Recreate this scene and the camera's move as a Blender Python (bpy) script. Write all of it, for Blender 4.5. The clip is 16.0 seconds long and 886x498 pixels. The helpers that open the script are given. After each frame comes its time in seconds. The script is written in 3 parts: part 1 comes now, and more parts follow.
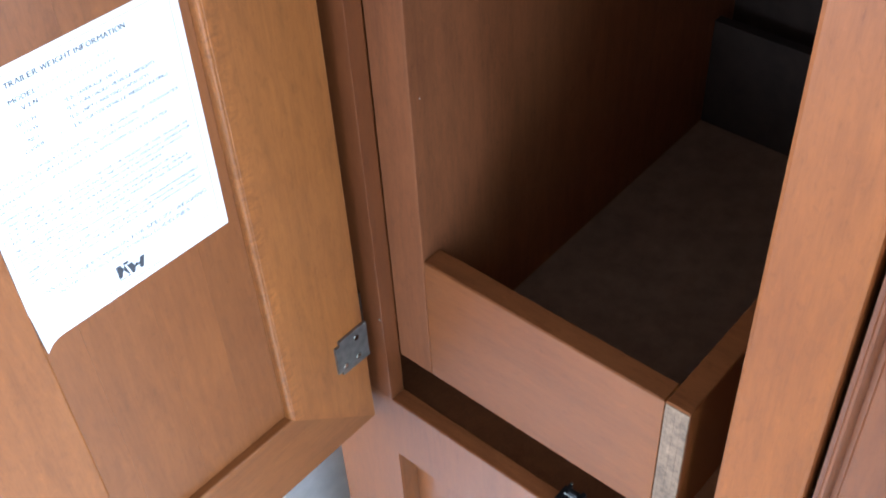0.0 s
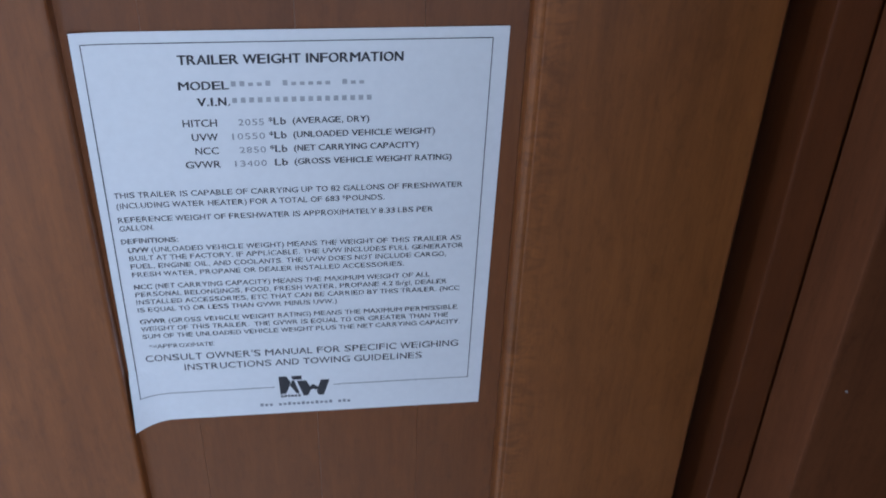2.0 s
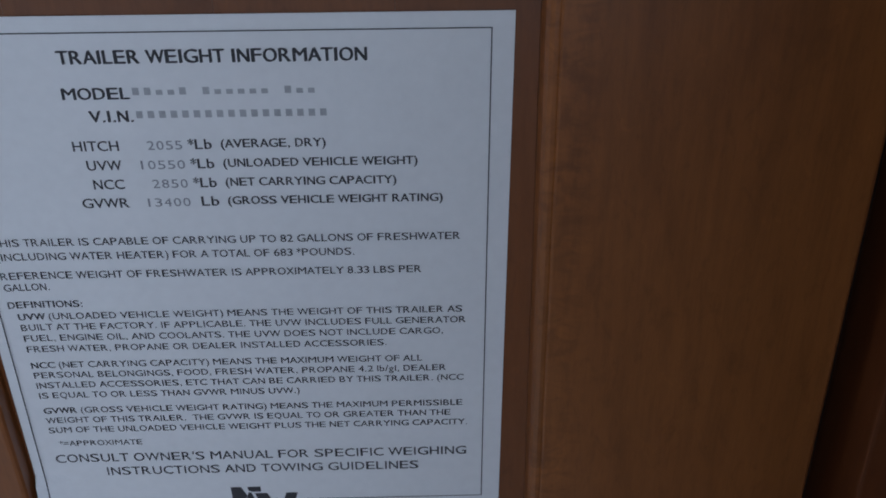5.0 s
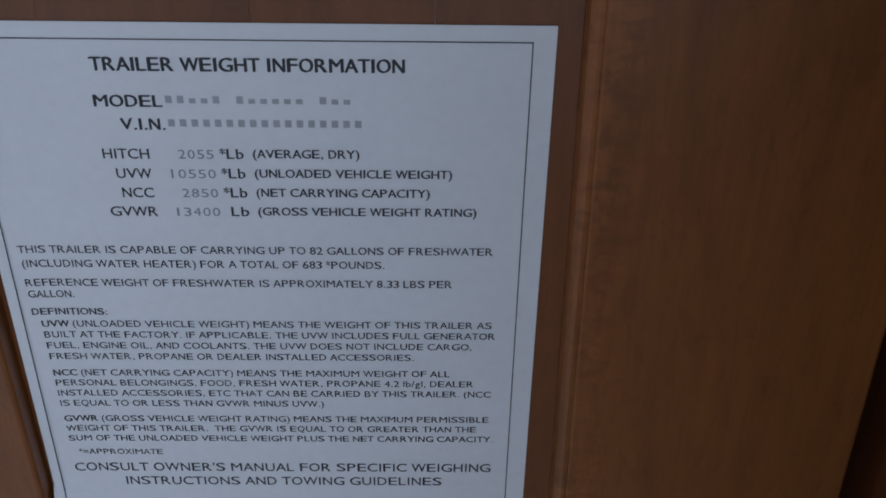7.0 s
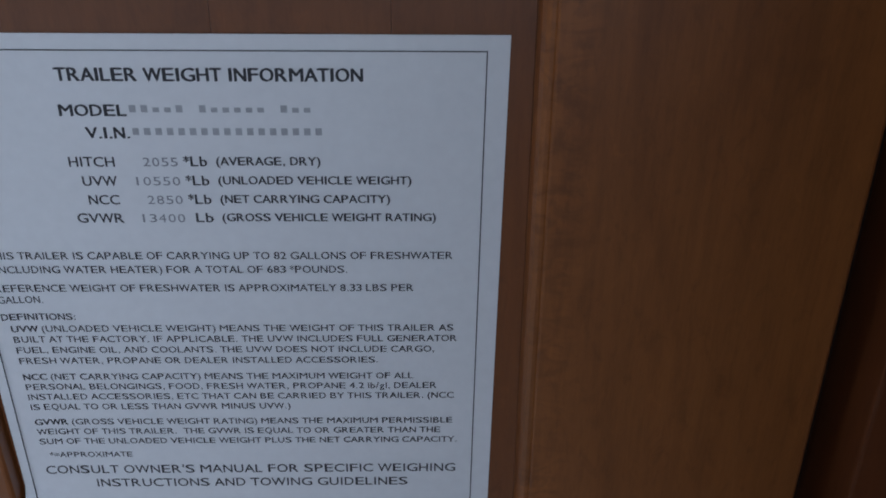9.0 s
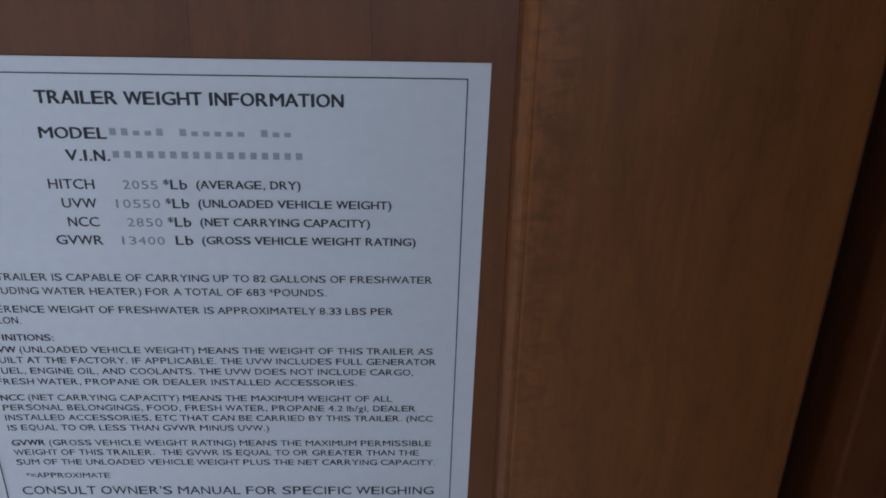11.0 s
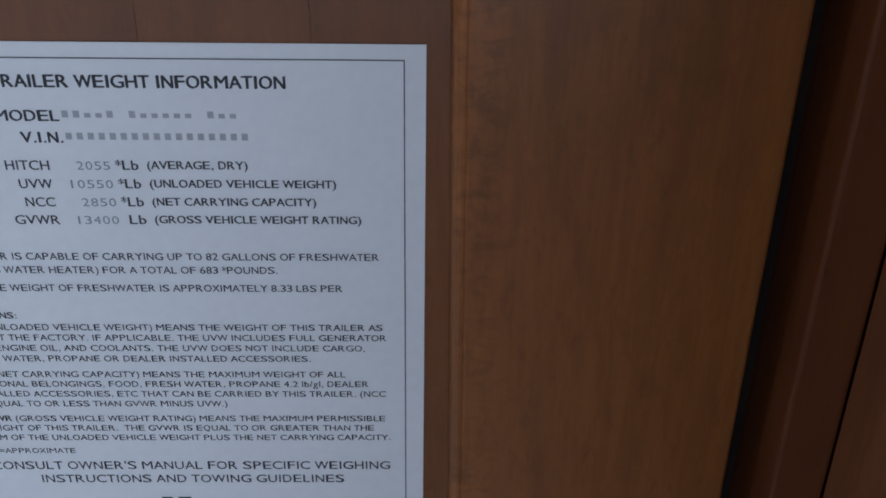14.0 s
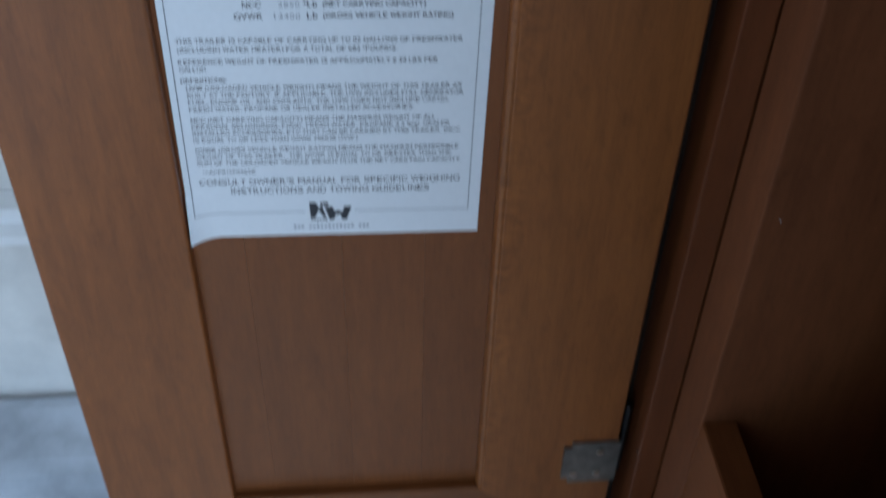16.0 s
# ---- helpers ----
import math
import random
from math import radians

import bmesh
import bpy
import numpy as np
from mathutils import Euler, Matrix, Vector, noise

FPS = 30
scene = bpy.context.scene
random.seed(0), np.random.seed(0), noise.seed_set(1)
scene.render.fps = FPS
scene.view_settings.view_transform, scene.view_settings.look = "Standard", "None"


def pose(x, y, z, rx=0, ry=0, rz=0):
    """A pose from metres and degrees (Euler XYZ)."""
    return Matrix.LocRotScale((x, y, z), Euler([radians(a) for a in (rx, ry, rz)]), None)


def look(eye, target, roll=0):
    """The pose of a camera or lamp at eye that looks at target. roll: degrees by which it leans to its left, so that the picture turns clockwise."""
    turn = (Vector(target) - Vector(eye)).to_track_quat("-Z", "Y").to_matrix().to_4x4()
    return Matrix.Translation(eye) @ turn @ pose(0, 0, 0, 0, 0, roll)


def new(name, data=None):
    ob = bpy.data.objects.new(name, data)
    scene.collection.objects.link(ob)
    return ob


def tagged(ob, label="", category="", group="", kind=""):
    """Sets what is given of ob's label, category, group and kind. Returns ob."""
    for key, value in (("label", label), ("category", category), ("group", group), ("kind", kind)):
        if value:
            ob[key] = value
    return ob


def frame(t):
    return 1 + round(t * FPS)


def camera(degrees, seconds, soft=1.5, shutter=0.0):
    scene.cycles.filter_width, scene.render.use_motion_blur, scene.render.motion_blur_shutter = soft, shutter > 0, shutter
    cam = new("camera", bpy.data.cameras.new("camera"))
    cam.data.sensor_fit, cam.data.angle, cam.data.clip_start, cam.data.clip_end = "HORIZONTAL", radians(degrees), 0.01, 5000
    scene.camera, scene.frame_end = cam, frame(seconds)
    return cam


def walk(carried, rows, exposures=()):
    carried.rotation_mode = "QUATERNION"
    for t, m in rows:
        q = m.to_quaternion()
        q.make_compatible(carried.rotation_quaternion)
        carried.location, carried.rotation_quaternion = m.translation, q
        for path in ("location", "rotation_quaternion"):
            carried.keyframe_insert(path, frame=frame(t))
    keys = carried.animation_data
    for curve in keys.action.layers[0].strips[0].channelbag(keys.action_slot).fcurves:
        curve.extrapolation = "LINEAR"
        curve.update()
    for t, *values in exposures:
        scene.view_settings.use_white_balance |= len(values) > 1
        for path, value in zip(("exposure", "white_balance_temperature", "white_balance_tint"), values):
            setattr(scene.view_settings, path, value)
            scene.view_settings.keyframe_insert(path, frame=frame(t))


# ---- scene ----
import functools

cam = camera(44.0, 16.0, soft=1.8, shutter=0.25)
PATH = [
    (0, -0.1600, -0.4971, 1.7618, -46.25, -43.52, -3.61),
    (0.4, -0.1361, -0.4959, 1.7415, -43.25, -45.75, -2.77),
    (0.5, -0.1104, -0.4953, 1.7286, -41.48, -46.04, -1.60),
    (0.8, -0.0276, -0.4806, 1.7040, -29.51, -44.68, 0.27),
    (1, 0.0321, -0.4555, 1.6823, -20.13, -45.15, 1.98),
    (1.2, 0.0840, -0.4324, 1.6643, -12.68, -44.33, 2.47),
    (1.5, 0.0965, -0.4001, 1.6427, -7.09, -39.37, 2.49),
    (2, 0.0788, -0.3467, 1.6182, -8.25, -37.37, 2.09),
    (2.5, 0.1353, -0.3007, 1.5889, -3.06, -34.61, -0.14),
    (3, 0.1431, -0.2552, 1.5769, 0.18, -35.47, -0.90),
    (3.2, 0.1268, -0.2493, 1.5663, -0.50, -36.39, 0.58),
    (5.5, 0.1255, -0.2610, 1.5473, -1.07, -33.10, -1.35),
    (6, 0.1200, -0.2572, 1.5451, -0.43, -33.40, -0.80),
    (6.5, 0.1171, -0.2521, 1.5479, -0.34, -33.57, -0.18),
    (7, 0.1202, -0.2526, 1.5498, -0.40, -33.45, 0.01),
    (7.5, 0.1235, -0.2541, 1.5512, -0.62, -33.33, 0.13),
    (8, 0.1267, -0.2567, 1.5519, -0.80, -33.11, -0.13),
    (8.5, 0.1291, -0.2543, 1.5494, -0.79, -33.35, -0.14),
    (9, 0.1266, -0.2590, 1.5538, -1.41, -33.24, 0.10),
    (9.2, 0.1263, -0.2611, 1.5590, -1.57, -32.73, 0.34),
    (11.5, 0.1319, -0.2571, 1.5550, -2.09, -32.53, 1.12),
    (12, 0.1364, -0.2582, 1.5529, -1.85, -32.46, 1.11),
    (12.5, 0.1381, -0.2591, 1.5567, -1.33, -32.78, 0.40),
    (13, 0.1404, -0.2654, 1.5562, -1.45, -32.92, 0.37),
    (13.5, 0.1462, -0.2730, 1.5572, -1.74, -32.38, 0.69),
    (14, 0.1495, -0.2703, 1.5566, -1.05, -32.46, 0.17),
    (14.5, 0.1421, -0.2682, 1.5572, -0.76, -32.96, 0.23),
    (15, 0.1385, -0.2719, 1.5591, -0.13, -33.36, 0.54),
    (15.5, 0.1038, -0.3242, 1.5948, -2.85, -35.65, 1.45),
    (15.6, 0.0923, -0.3490, 1.6089, -4.40, -35.85, 2.56),
    (15.8, 0.0799, -0.4068, 1.6365, -5.62, -37.31, 2.23),
    (16, 0.0856, -0.4353, 1.6531, -5.79, -42.67, 1.87),
]

walk(cam, [(t, pose(x, y, z, 90 + pitch, 0, yaw) @ pose(0, 0, 0, 0, 0, roll)) for t, x, y, z, yaw, pitch, roll in PATH],
     exposures=[(0.0, 1.86, 4960, 4), (1.0, 1.55, 5060, 5), (1.5, 0.91, 5140, 7), (1.9, -0.12, 4970, 10), (2.4, -0.50, 5000, 10),
                (3.0, -0.80, 5180, 10), (5.5, -1.06, 5270, 10), (9.0, -1.04, 5270, 10), (12.0, -0.93, 5270, 10), (13.5, -0.79, 5260, 10), (15.4, -0.72, 5230, 9), (16.0, -0.42, 4860, 2)])

# ---- world and light ----
world = bpy.data.worlds.new("world")
scene.world = world
world.use_nodes = True
wn = world.node_tree.nodes
sky = wn.new("ShaderNodeTexSky")
sky.sky_type, sky.sun_disc = "NISHITA", False
sky.sun_elevation, sky.sun_rotation = radians(62), radians(180)
wn["Background"].inputs[1].default_value = 0.12
world.node_tree.links.new(sky.outputs[0], wn["Background"].inputs[0])


def daylight_area(name, m, w, h, watts, colour):
    lamp = bpy.data.lights.new(name, "AREA")
    lamp.shape, lamp.size, lamp.size_y = "RECTANGLE", w, h
    lamp.energy, lamp.color = watts, colour
    ob = new(name, lamp)
    ob.matrix_world = m
    return ob


# low sun through the south openings onto the floor
sun = bpy.data.lights.new("sun", "SUN")
sun.energy, sun.angle, sun.color = 5.0, radians(0.6), (1.0, 0.96, 0.9)
new("sun", sun).matrix_world = look((0.1, -4.5, 8.8), (0, 0, 0))
# sky light from unseen, assumed openings: two windows behind the camera, the entry doorway, a window beyond the cabinet
# door, and a west one
daylight_area("unseen_daylight", look((0.63, -1.72, 1.40), (0.10, 0, 1.30)), 0.66, 0.80, 20, (0.92, 0.96, 1.0))
# added fill from the south, for the compartment and cabinet face
daylight_area("unseen_daylight", look((-0.17, -1.72, 1.42), (0.1, 0.0, 1.25)), 0.34, 0.72, 3.0, (0.94, 0.97, 1.0))
# added low source, for sheen on the lacquer and the wall below
daylight_area("unseen_doorway_daylight", look((-0.80, -1.72, 0.50), (0.3, 0.3, 0.4)), 0.5, 0.8, 4.0, (0.95, 0.97, 1.0))
daylight_area("unseen_daylight", look((-0.95, 0.27, 1.25), (0.2, -0.5, 0.95)), 0.9, 0.8, 11.5, (0.98, 0.98, 0.97))
# weak fill added from the west, for the casing and cabinet front
daylight_area("unseen_daylight", look((-1.53, -0.30, 1.25), (0.3, -0.15, 1.0)), 0.5, 0.6, 1.5, (0.98, 0.98, 0.97))

# ---- materials ----


def material(name, rough=0.5, metal=0.0, spec=0.5):
    m = bpy.data.materials.new(name)
    m.use_nodes = True
    b = m.node_tree.nodes["Principled BSDF"]
    b.inputs["Roughness"].default_value, b.inputs["Metallic"].default_value = rough, metal
    b.inputs["Specular IOR Level"].default_value = spec
    return m, m.node_tree.nodes, m.node_tree.links, b


def ramp(n, l, source, stops):
    r = n.new("ShaderNodeValToRGB")
    while len(r.color_ramp.elements) < len(stops):
        r.color_ramp.elements.new(0.5)
    for e, (p, c) in zip(r.color_ramp.elements, stops):
        e.position, e.color = p, (*c, 1)
    l.new(source, r.inputs[0])
    return r


def noise_tex(n, l, coords, scale, detail=4, rough=0.55, distort=0.0):
    t = n.new("ShaderNodeTexNoise")
    t.inputs["Scale"].default_value, t.inputs["Detail"].default_value = scale, detail
    t.inputs["Roughness"].default_value, t.inputs["Distortion"].default_value = rough, distort
    l.new(coords, t.inputs["Vector"])
    return t


def blend(n, l, kind, fac, a, b):
    x = n.new("ShaderNodeMix")
    x.data_type, x.blend_type = "RGBA", kind
    if isinstance(fac, float):
        x.inputs[0].default_value = fac
    else:
        l.new(fac, x.inputs[0])
    l.new(a, x.inputs[6])
    l.new(b, x.inputs[7])
    return x.outputs[2]


def stained_wood(name, stretch, dark, light, rough=0.45, vary=0.2, coat=0.35, curly=None, figured=1.0):
    """Stained maple: fine pores along the grain, broad blotches, a thin lacquer. stretch: texture scale by axis, small along the grain."""
    m, n, l, b = material(name, rough, spec=0.25)
    co, info = n.new("ShaderNodeTexCoord"), n.new("ShaderNodeObjectInfo")
    shift = n.new("ShaderNodeVectorMath")
    shift.operation = "MULTIPLY_ADD"
    l.new(info.outputs["Random"], shift.inputs[0])
    shift.inputs[1].default_value = (3.1, 5.7, 2.3)
    l.new(co.outputs["Object"], shift.inputs[2])
    mp = n.new("ShaderNodeMapping")
    mp.inputs["Scale"].default_value = stretch
    l.new(shift.outputs[0], mp.inputs[0])
    grain = noise_tex(n, l, mp.outputs[0], 11, 8, 0.66, 0.7)
    pores = noise_tex(n, l, mp.outputs[0], 70, 4, 0.8)
    half = n.new("ShaderNodeMapping")
    half.inputs["Scale"].default_value = tuple(math.sqrt(v) for v in stretch)
    l.new(shift.outputs[0], half.inputs[0])
    blotch = noise_tex(n, l, half.outputs[0], 20, 5, 0.65, 1.4)
    figure = noise_tex(n, l, half.outputs[0], 48, 4, 0.7, 2.2)
    cloud = noise_tex(n, l, shift.outputs[0], 9, 4, 0.55, 0.6)
    mid = tuple((a + c) / 2 for a, c in zip(dark, light))
    base = ramp(n, l, grain.outputs[0], [(0.25, dark), (0.5, mid), (0.8, light)]).outputs[0]
    spots = ramp(n, l, blotch.outputs[0], [(0.3, (0.89, 0.87, 0.86)), (0.52, (1, 1, 1)), (0.75, (1.08, 1.07, 1.05))]).outputs[0]
    curl = ramp(n, l, figure.outputs[0], [(0.3, (0.74, 0.72, 0.7)), (0.44, (1, 1, 1)), (0.62, (1, 1, 1)), (0.76, (1.18, 1.16, 1.12))]).outputs[0]
    haze = ramp(n, l, cloud.outputs[0], [(0.3, (0.92, 0.90, 0.89)), (0.7, (1.05, 1.06, 1.07))]).outputs[0]
    fine = ramp(n, l, pores.outputs[0], [(0.3, (0.7, 0.66, 0.62)), (0.55, (1, 1, 1)), (0.75, (1.1, 1.08, 1.05))]).outputs[0]
    col = blend(n, l, "MULTIPLY", 0.95 * figured, base, spots)
    col = blend(n, l, "MULTIPLY", 0.4 * figured, col, curl)
    col = blend(n, l, "MULTIPLY", 0.9, col, haze)
    col = blend(n, l, "MULTIPLY", 0.45, col, fine)
    if curly:
        # a streak of curly figure between two positions across the board
        lo, hi = curly
        sep = n.new("ShaderNodeSeparateXYZ")
        l.new(co.outputs["Object"], sep.inputs[0])
        band = n.new("ShaderNodeMapRange")
        band.interpolation_type = "SMOOTHSTEP"
        l.new(sep.outputs[0], band.inputs[0])
        for k, v in enumerate((lo, hi, 1.0, 0.0)):
            band.inputs[k + 1].default_value = v
        cross = n.new("ShaderNodeMapping")
        cross.inputs["Scale"].default_value = (0.55, 1, 1)
        l.new(shift.outputs[0], cross.inputs[0])
        ladder = noise_tex(n, l, cross.outputs[0], 170, 3, 0.6, 1.0)
        rungs = ramp(n, l, ladder.outputs[0], [(0.36, (0.83, 0.8, 0.78)), (0.47, (1, 1, 1)), (0.62, (1.22, 1.2, 1.18))]).outputs[0]
        patch = noise_tex(n, l, shift.outputs[0], 14, 2, 0.5)
        gate = n.new("ShaderNodeMath")
        gate.operation = "MULTIPLY"
        l.new(band.outputs[0], gate.inputs[0])
        l.new(ramp(n, l, patch.outputs[0], [(0.36, (0.2,) * 3), (0.54, (1, 1, 1))]).outputs[0], gate.inputs[1])
        col = blend(n, l, "MULTIPLY", gate.outputs[0], col, rungs)
    short = n.new("ShaderNodeMapping")
    short.inputs["Scale"].default_value = tuple(v ** 0.35 for v in stretch)
    l.new(shift.outputs[0], short.inputs[0])
    fleck = noise_tex(n, l, short.outputs[0], 95, 4, 0.7, 0.8)
    dots = ramp(n, l, fleck.outputs[0], [(0.3, (0.82, 0.8, 0.78)), (0.46, (1, 1, 1)), (0.6, (1, 1, 1)), (0.74, (1.2, 1.19, 1.16))]).outputs[0]
    col = blend(n, l, "MULTIPLY", 0.85, col, dots)
    tone = ramp(n, l, info.outputs["Random"], [(0.0, (1 - vary,) * 3), (1.0, (1 + vary * 0.6, 1 + vary * 0.55, 1 + vary * 0.5))]).outputs[0]
    col = blend(n, l, "MULTIPLY", 1.0, col, tone)
    l.new(col, b.inputs["Base Color"])
    b.inputs["Coat Weight"].default_value, b.inputs["Coat Roughness"].default_value = coat, 0.34
    bump = n.new("ShaderNodeBump")
    bump.inputs["Strength"].default_value, bump.inputs["Distance"].default_value = 0.12, 0.0006
    l.new(pores.outputs[0], bump.inputs["Height"])
    l.new(bump.outputs[0], b.inputs["Normal"])
    return m


DARK, LIGHT = (0.148, 0.0495, 0.0098), (0.232, 0.0815, 0.0178)
ALONG_X, ALONG_Y, ALONG_Z = (0.5, 6, 6), (6, 0.5, 6), (6, 6, 0.5)
wood_z = stained_wood("stained_maple_upright", ALONG_Z, DARK, LIGHT)
wood_x = stained_wood("stained_maple_level", ALONG_X, DARK, LIGHT)
wood_y = stained_wood("stained_maple_cross", ALONG_Y, DARK, LIGHT)
wood_curly = stained_wood("curly_maple_upright", ALONG_Z, (0.168, 0.0595, 0.0122), (0.262, 0.0955, 0.0210), curly=(0.1645, 0.1755))
# redder stain, also darkened for the shade on these stiles
wood_red_shaded = stained_wood("shaded_red_maple", ALONG_Z, (0.092, 0.0275, 0.0068), (0.145, 0.0455, 0.012))
wood_lower = stained_wood("lacquered_lower_maple", ALONG_Z, (0.148, 0.0460, 0.0080), (0.200, 0.0635, 0.0112), rough=0.38, vary=0.0, coat=0.5, figured=0.5)
wood_right = stained_wood("satin_right_maple", ALONG_Z, (0.165, 0.0500, 0.0085), (0.225, 0.0700, 0.0120), rough=0.5, vary=0.0, coat=0.08, figured=0.7)
# for the thin top strips, about as light as the main wood
wood_edge = stained_wood("stained_edge_strip", ALONG_Y, (0.155, 0.050, 0.0115), (0.22, 0.073, 0.018), rough=0.6, coat=0.0)
wood_panel = stained_wood("stained_maple_panel", ALONG_Z, (0.143, 0.0475, 0.0105), (0.205, 0.071, 0.0165), vary=0.03, figured=0.7)
wood_inner = stained_wood("unlacquered_cabinet_ply", ALONG_Z, (0.125, 0.042, 0.0125), (0.19, 0.066, 0.021), rough=0.65, coat=0.0)
wood_box = stained_wood("stained_bin_ply", ALONG_Y, (0.152, 0.0475, 0.0090), (0.196, 0.0625, 0.0122), rough=0.45, coat=0.15, figured=0.5)


def plain(name, colour, rough=0.5, metal=0.0, spread=0.12, scale=40.0, bump=0.1, spec=0.5):
    m, n, l, b = material(name, rough, metal, spec)
    co = n.new("ShaderNodeTexCoord")
    a, c = noise_tex(n, l, co.outputs["Object"], scale, 5), noise_tex(n, l, co.outputs["Object"], scale * 0.13, 3)
    lo, hi = tuple(v * (1 - spread) for v in colour), tuple(min(1, v * (1 + spread)) for v in colour)
    col = ramp(n, l, a.outputs[0], [(0.3, lo), (0.7, hi)]).outputs[0]
    big = ramp(n, l, c.outputs[0], [(0.35, (1 - spread,) * 3), (0.65, (1, 1, 1))]).outputs[0]
    l.new(blend(n, l, "MULTIPLY", 1.0, col, big), b.inputs["Base Color"])
    bp = n.new("ShaderNodeBump")
    bp.inputs["Strength"].default_value, bp.inputs["Distance"].default_value = bump, 0.0005
    l.new(a.outputs[0], bp.inputs["Height"])
    l.new(bp.outputs[0], b.inputs["Normal"])
    return m


# black for the strip that stands in for shade beside the door
gap_shade = plain("gap_shade_black", (0.022, 0.012, 0.008), 0.7, spread=0.3, scale=90, spec=0.2)
# near-black colour stands for the shade deep in the compartment and bin
shaded_back = plain("shaded_back_board", (0.024, 0.015, 0.011), 0.85, spread=0.2, scale=60, spec=0.15)
bin_board = plain("brown_bin_hardboard", (0.14, 0.08, 0.05), 0.8, spread=0.2, scale=60, spec=0.3)
paper_white = plain("label_paper", (0.80, 0.81, 0.83), 0.45, spread=0.02, scale=300, bump=0.03)
ink = plain("black_print", (0.035, 0.035, 0.042), 0.6, spread=0.1, scale=900, bump=0.0)
grey_ink = plain("faint_print", (0.28, 0.29, 0.32), 0.6, spread=0.1, scale=900, bump=0.0)
pale_ink = plain("pale_typed_print", (0.43, 0.44, 0.47), 0.6, spread=0.1, scale=900, bump=0.0)
ply_edge = plain("raw_ply_edge", (0.19, 0.122, 0.075), 0.85, spread=0.35, scale=260, bump=0.5)
steel = plain("antique_hinge_steel", (0.23, 0.225, 0.21), 0.42, 0.85, spread=0.25, scale=120)
bright_steel = plain("bright_screw_steel", (0.62, 0.6, 0.55), 0.25, 1.0, spread=0.1, scale=200)
black_metal = plain("black_catch_metal", (0.02, 0.02, 0.022), 0.3, 0.6, spread=0.2, scale=150)
brass = plain("tarnished_brass", (0.12, 0.105, 0.085), 0.4, 0.9, spread=0.2, scale=150)
wall_vinyl = plain("mottled_wall_vinyl", (0.80, 0.78, 0.74), 0.6, spread=0.1, scale=25, bump=0.15)
# unseen walls kept dark so the lacquer reflects little of them
wall_dim_tan = plain("dim_tan_wall_board", (0.26, 0.2, 0.15), 0.7, spread=0.12, scale=25, bump=0.15)
white_trim = plain("white_trim_paint", (0.90, 0.90, 0.90), 0.4, spread=0.03, scale=60)
cream_trim = plain("cream_casing_paint", (0.90, 0.86, 0.78), 0.4, spread=0.03, scale=60)
grey_trim = plain("grey_vinyl_seal", (0.4, 0.41, 0.44), 0.5, spread=0.08, scale=60)
fabric = plain("mottled_blue_grey_fabric", (0.5, 0.53, 0.58), 0.9, spread=0.25, scale=18, bump=0.5)
carpet = plain("cream_vinyl_floor", (0.55, 0.52, 0.47), 0.6, spread=0.06, scale=40, bump=0.1)
# ceiling colour lowered so that less light falls from above
ceiling_dimmed = plain("dimmed_ceiling_panel", (0.36, 0.33, 0.29), 0.7, spread=0.04, scale=30)

# ---- building helpers ----


def part(name, bm, mat, parent, label="", m=None):
    me = bpy.data.meshes.new(name)
    bmesh.ops.recalc_face_normals(bm, faces=bm.faces)
    bm.to_mesh(me)
    bm.free()
    me.materials.append(mat)
    ob = new(name, me)
    if parent is not None:
        ob.parent = parent
    if m is not None:
        ob.matrix_basis = m
    return tagged(ob, label)


def box(x0, x1, y0, y1, z0, z1, bevel=0.0, seg=2):
    bm = bmesh.new()
    bmesh.ops.create_cube(bm, size=1)
    for v in bm.verts:
        v.co = Vector(((x0 + x1) / 2 + v.co.x * (x1 - x0), (y0 + y1) / 2 + v.co.y * (y1 - y0), (z0 + z1) / 2 + v.co.z * (z1 - z0)))
    if bevel:
        bmesh.ops.bevel(bm, geom=bm.edges[:], offset=bevel, segments=seg, profile=0.7, affect="EDGES")
    return bm


def prism(profile, place, a, b):
    """Extrudes a closed profile of (p, q) from a to b; place(p, q, s) gives the point."""
    bm = bmesh.new()
    ends = [[bm.verts.new(place(p, q, s)) for p, q in profile] for s in (a, b)]
    for e in ends:
        bm.faces.new(e)
    for i in range(len(profile)):
        j = (i + 1) % len(profile)
        bm.faces.new((ends[0][i], ends[0][j], ends[1][j], ends[1][i]))
    return bm


def disc(radius, depth, m, seg=20, bevel=0.0):
    bm = bmesh.new()
    bmesh.ops.create_cone(bm, cap_ends=True, segments=seg, radius1=radius, radius2=radius, depth=depth)
    if bevel:
        rim = [e for e in bm.edges if all(abs(v.co.z - depth / 2) < 1e-6 for v in e.verts)]
        bmesh.ops.bevel(bm, geom=rim, offset=bevel, segments=2, affect="EDGES")
    bm.transform(m)
    return bm


def thing(name, label, category, group="", kind="", m=None):
    ob = new(name)
    ob.empty_display_size = 0.05
    if m is not None:
        ob.matrix_basis = m
    return tagged(ob, label, category, group, kind)


U = 0.15          # width of the label, the unit of the plan
TOP = 1.45        # height of the label's upper edge

# ---- room shell ----
X0, X1, Y0, Y1, H = -1.55, 1.0, -1.75, 0.30, 2.05


def shell(name, bm, mat, label, category):
    return tagged(part(name, bm, mat, None), label, category, kind="structure")


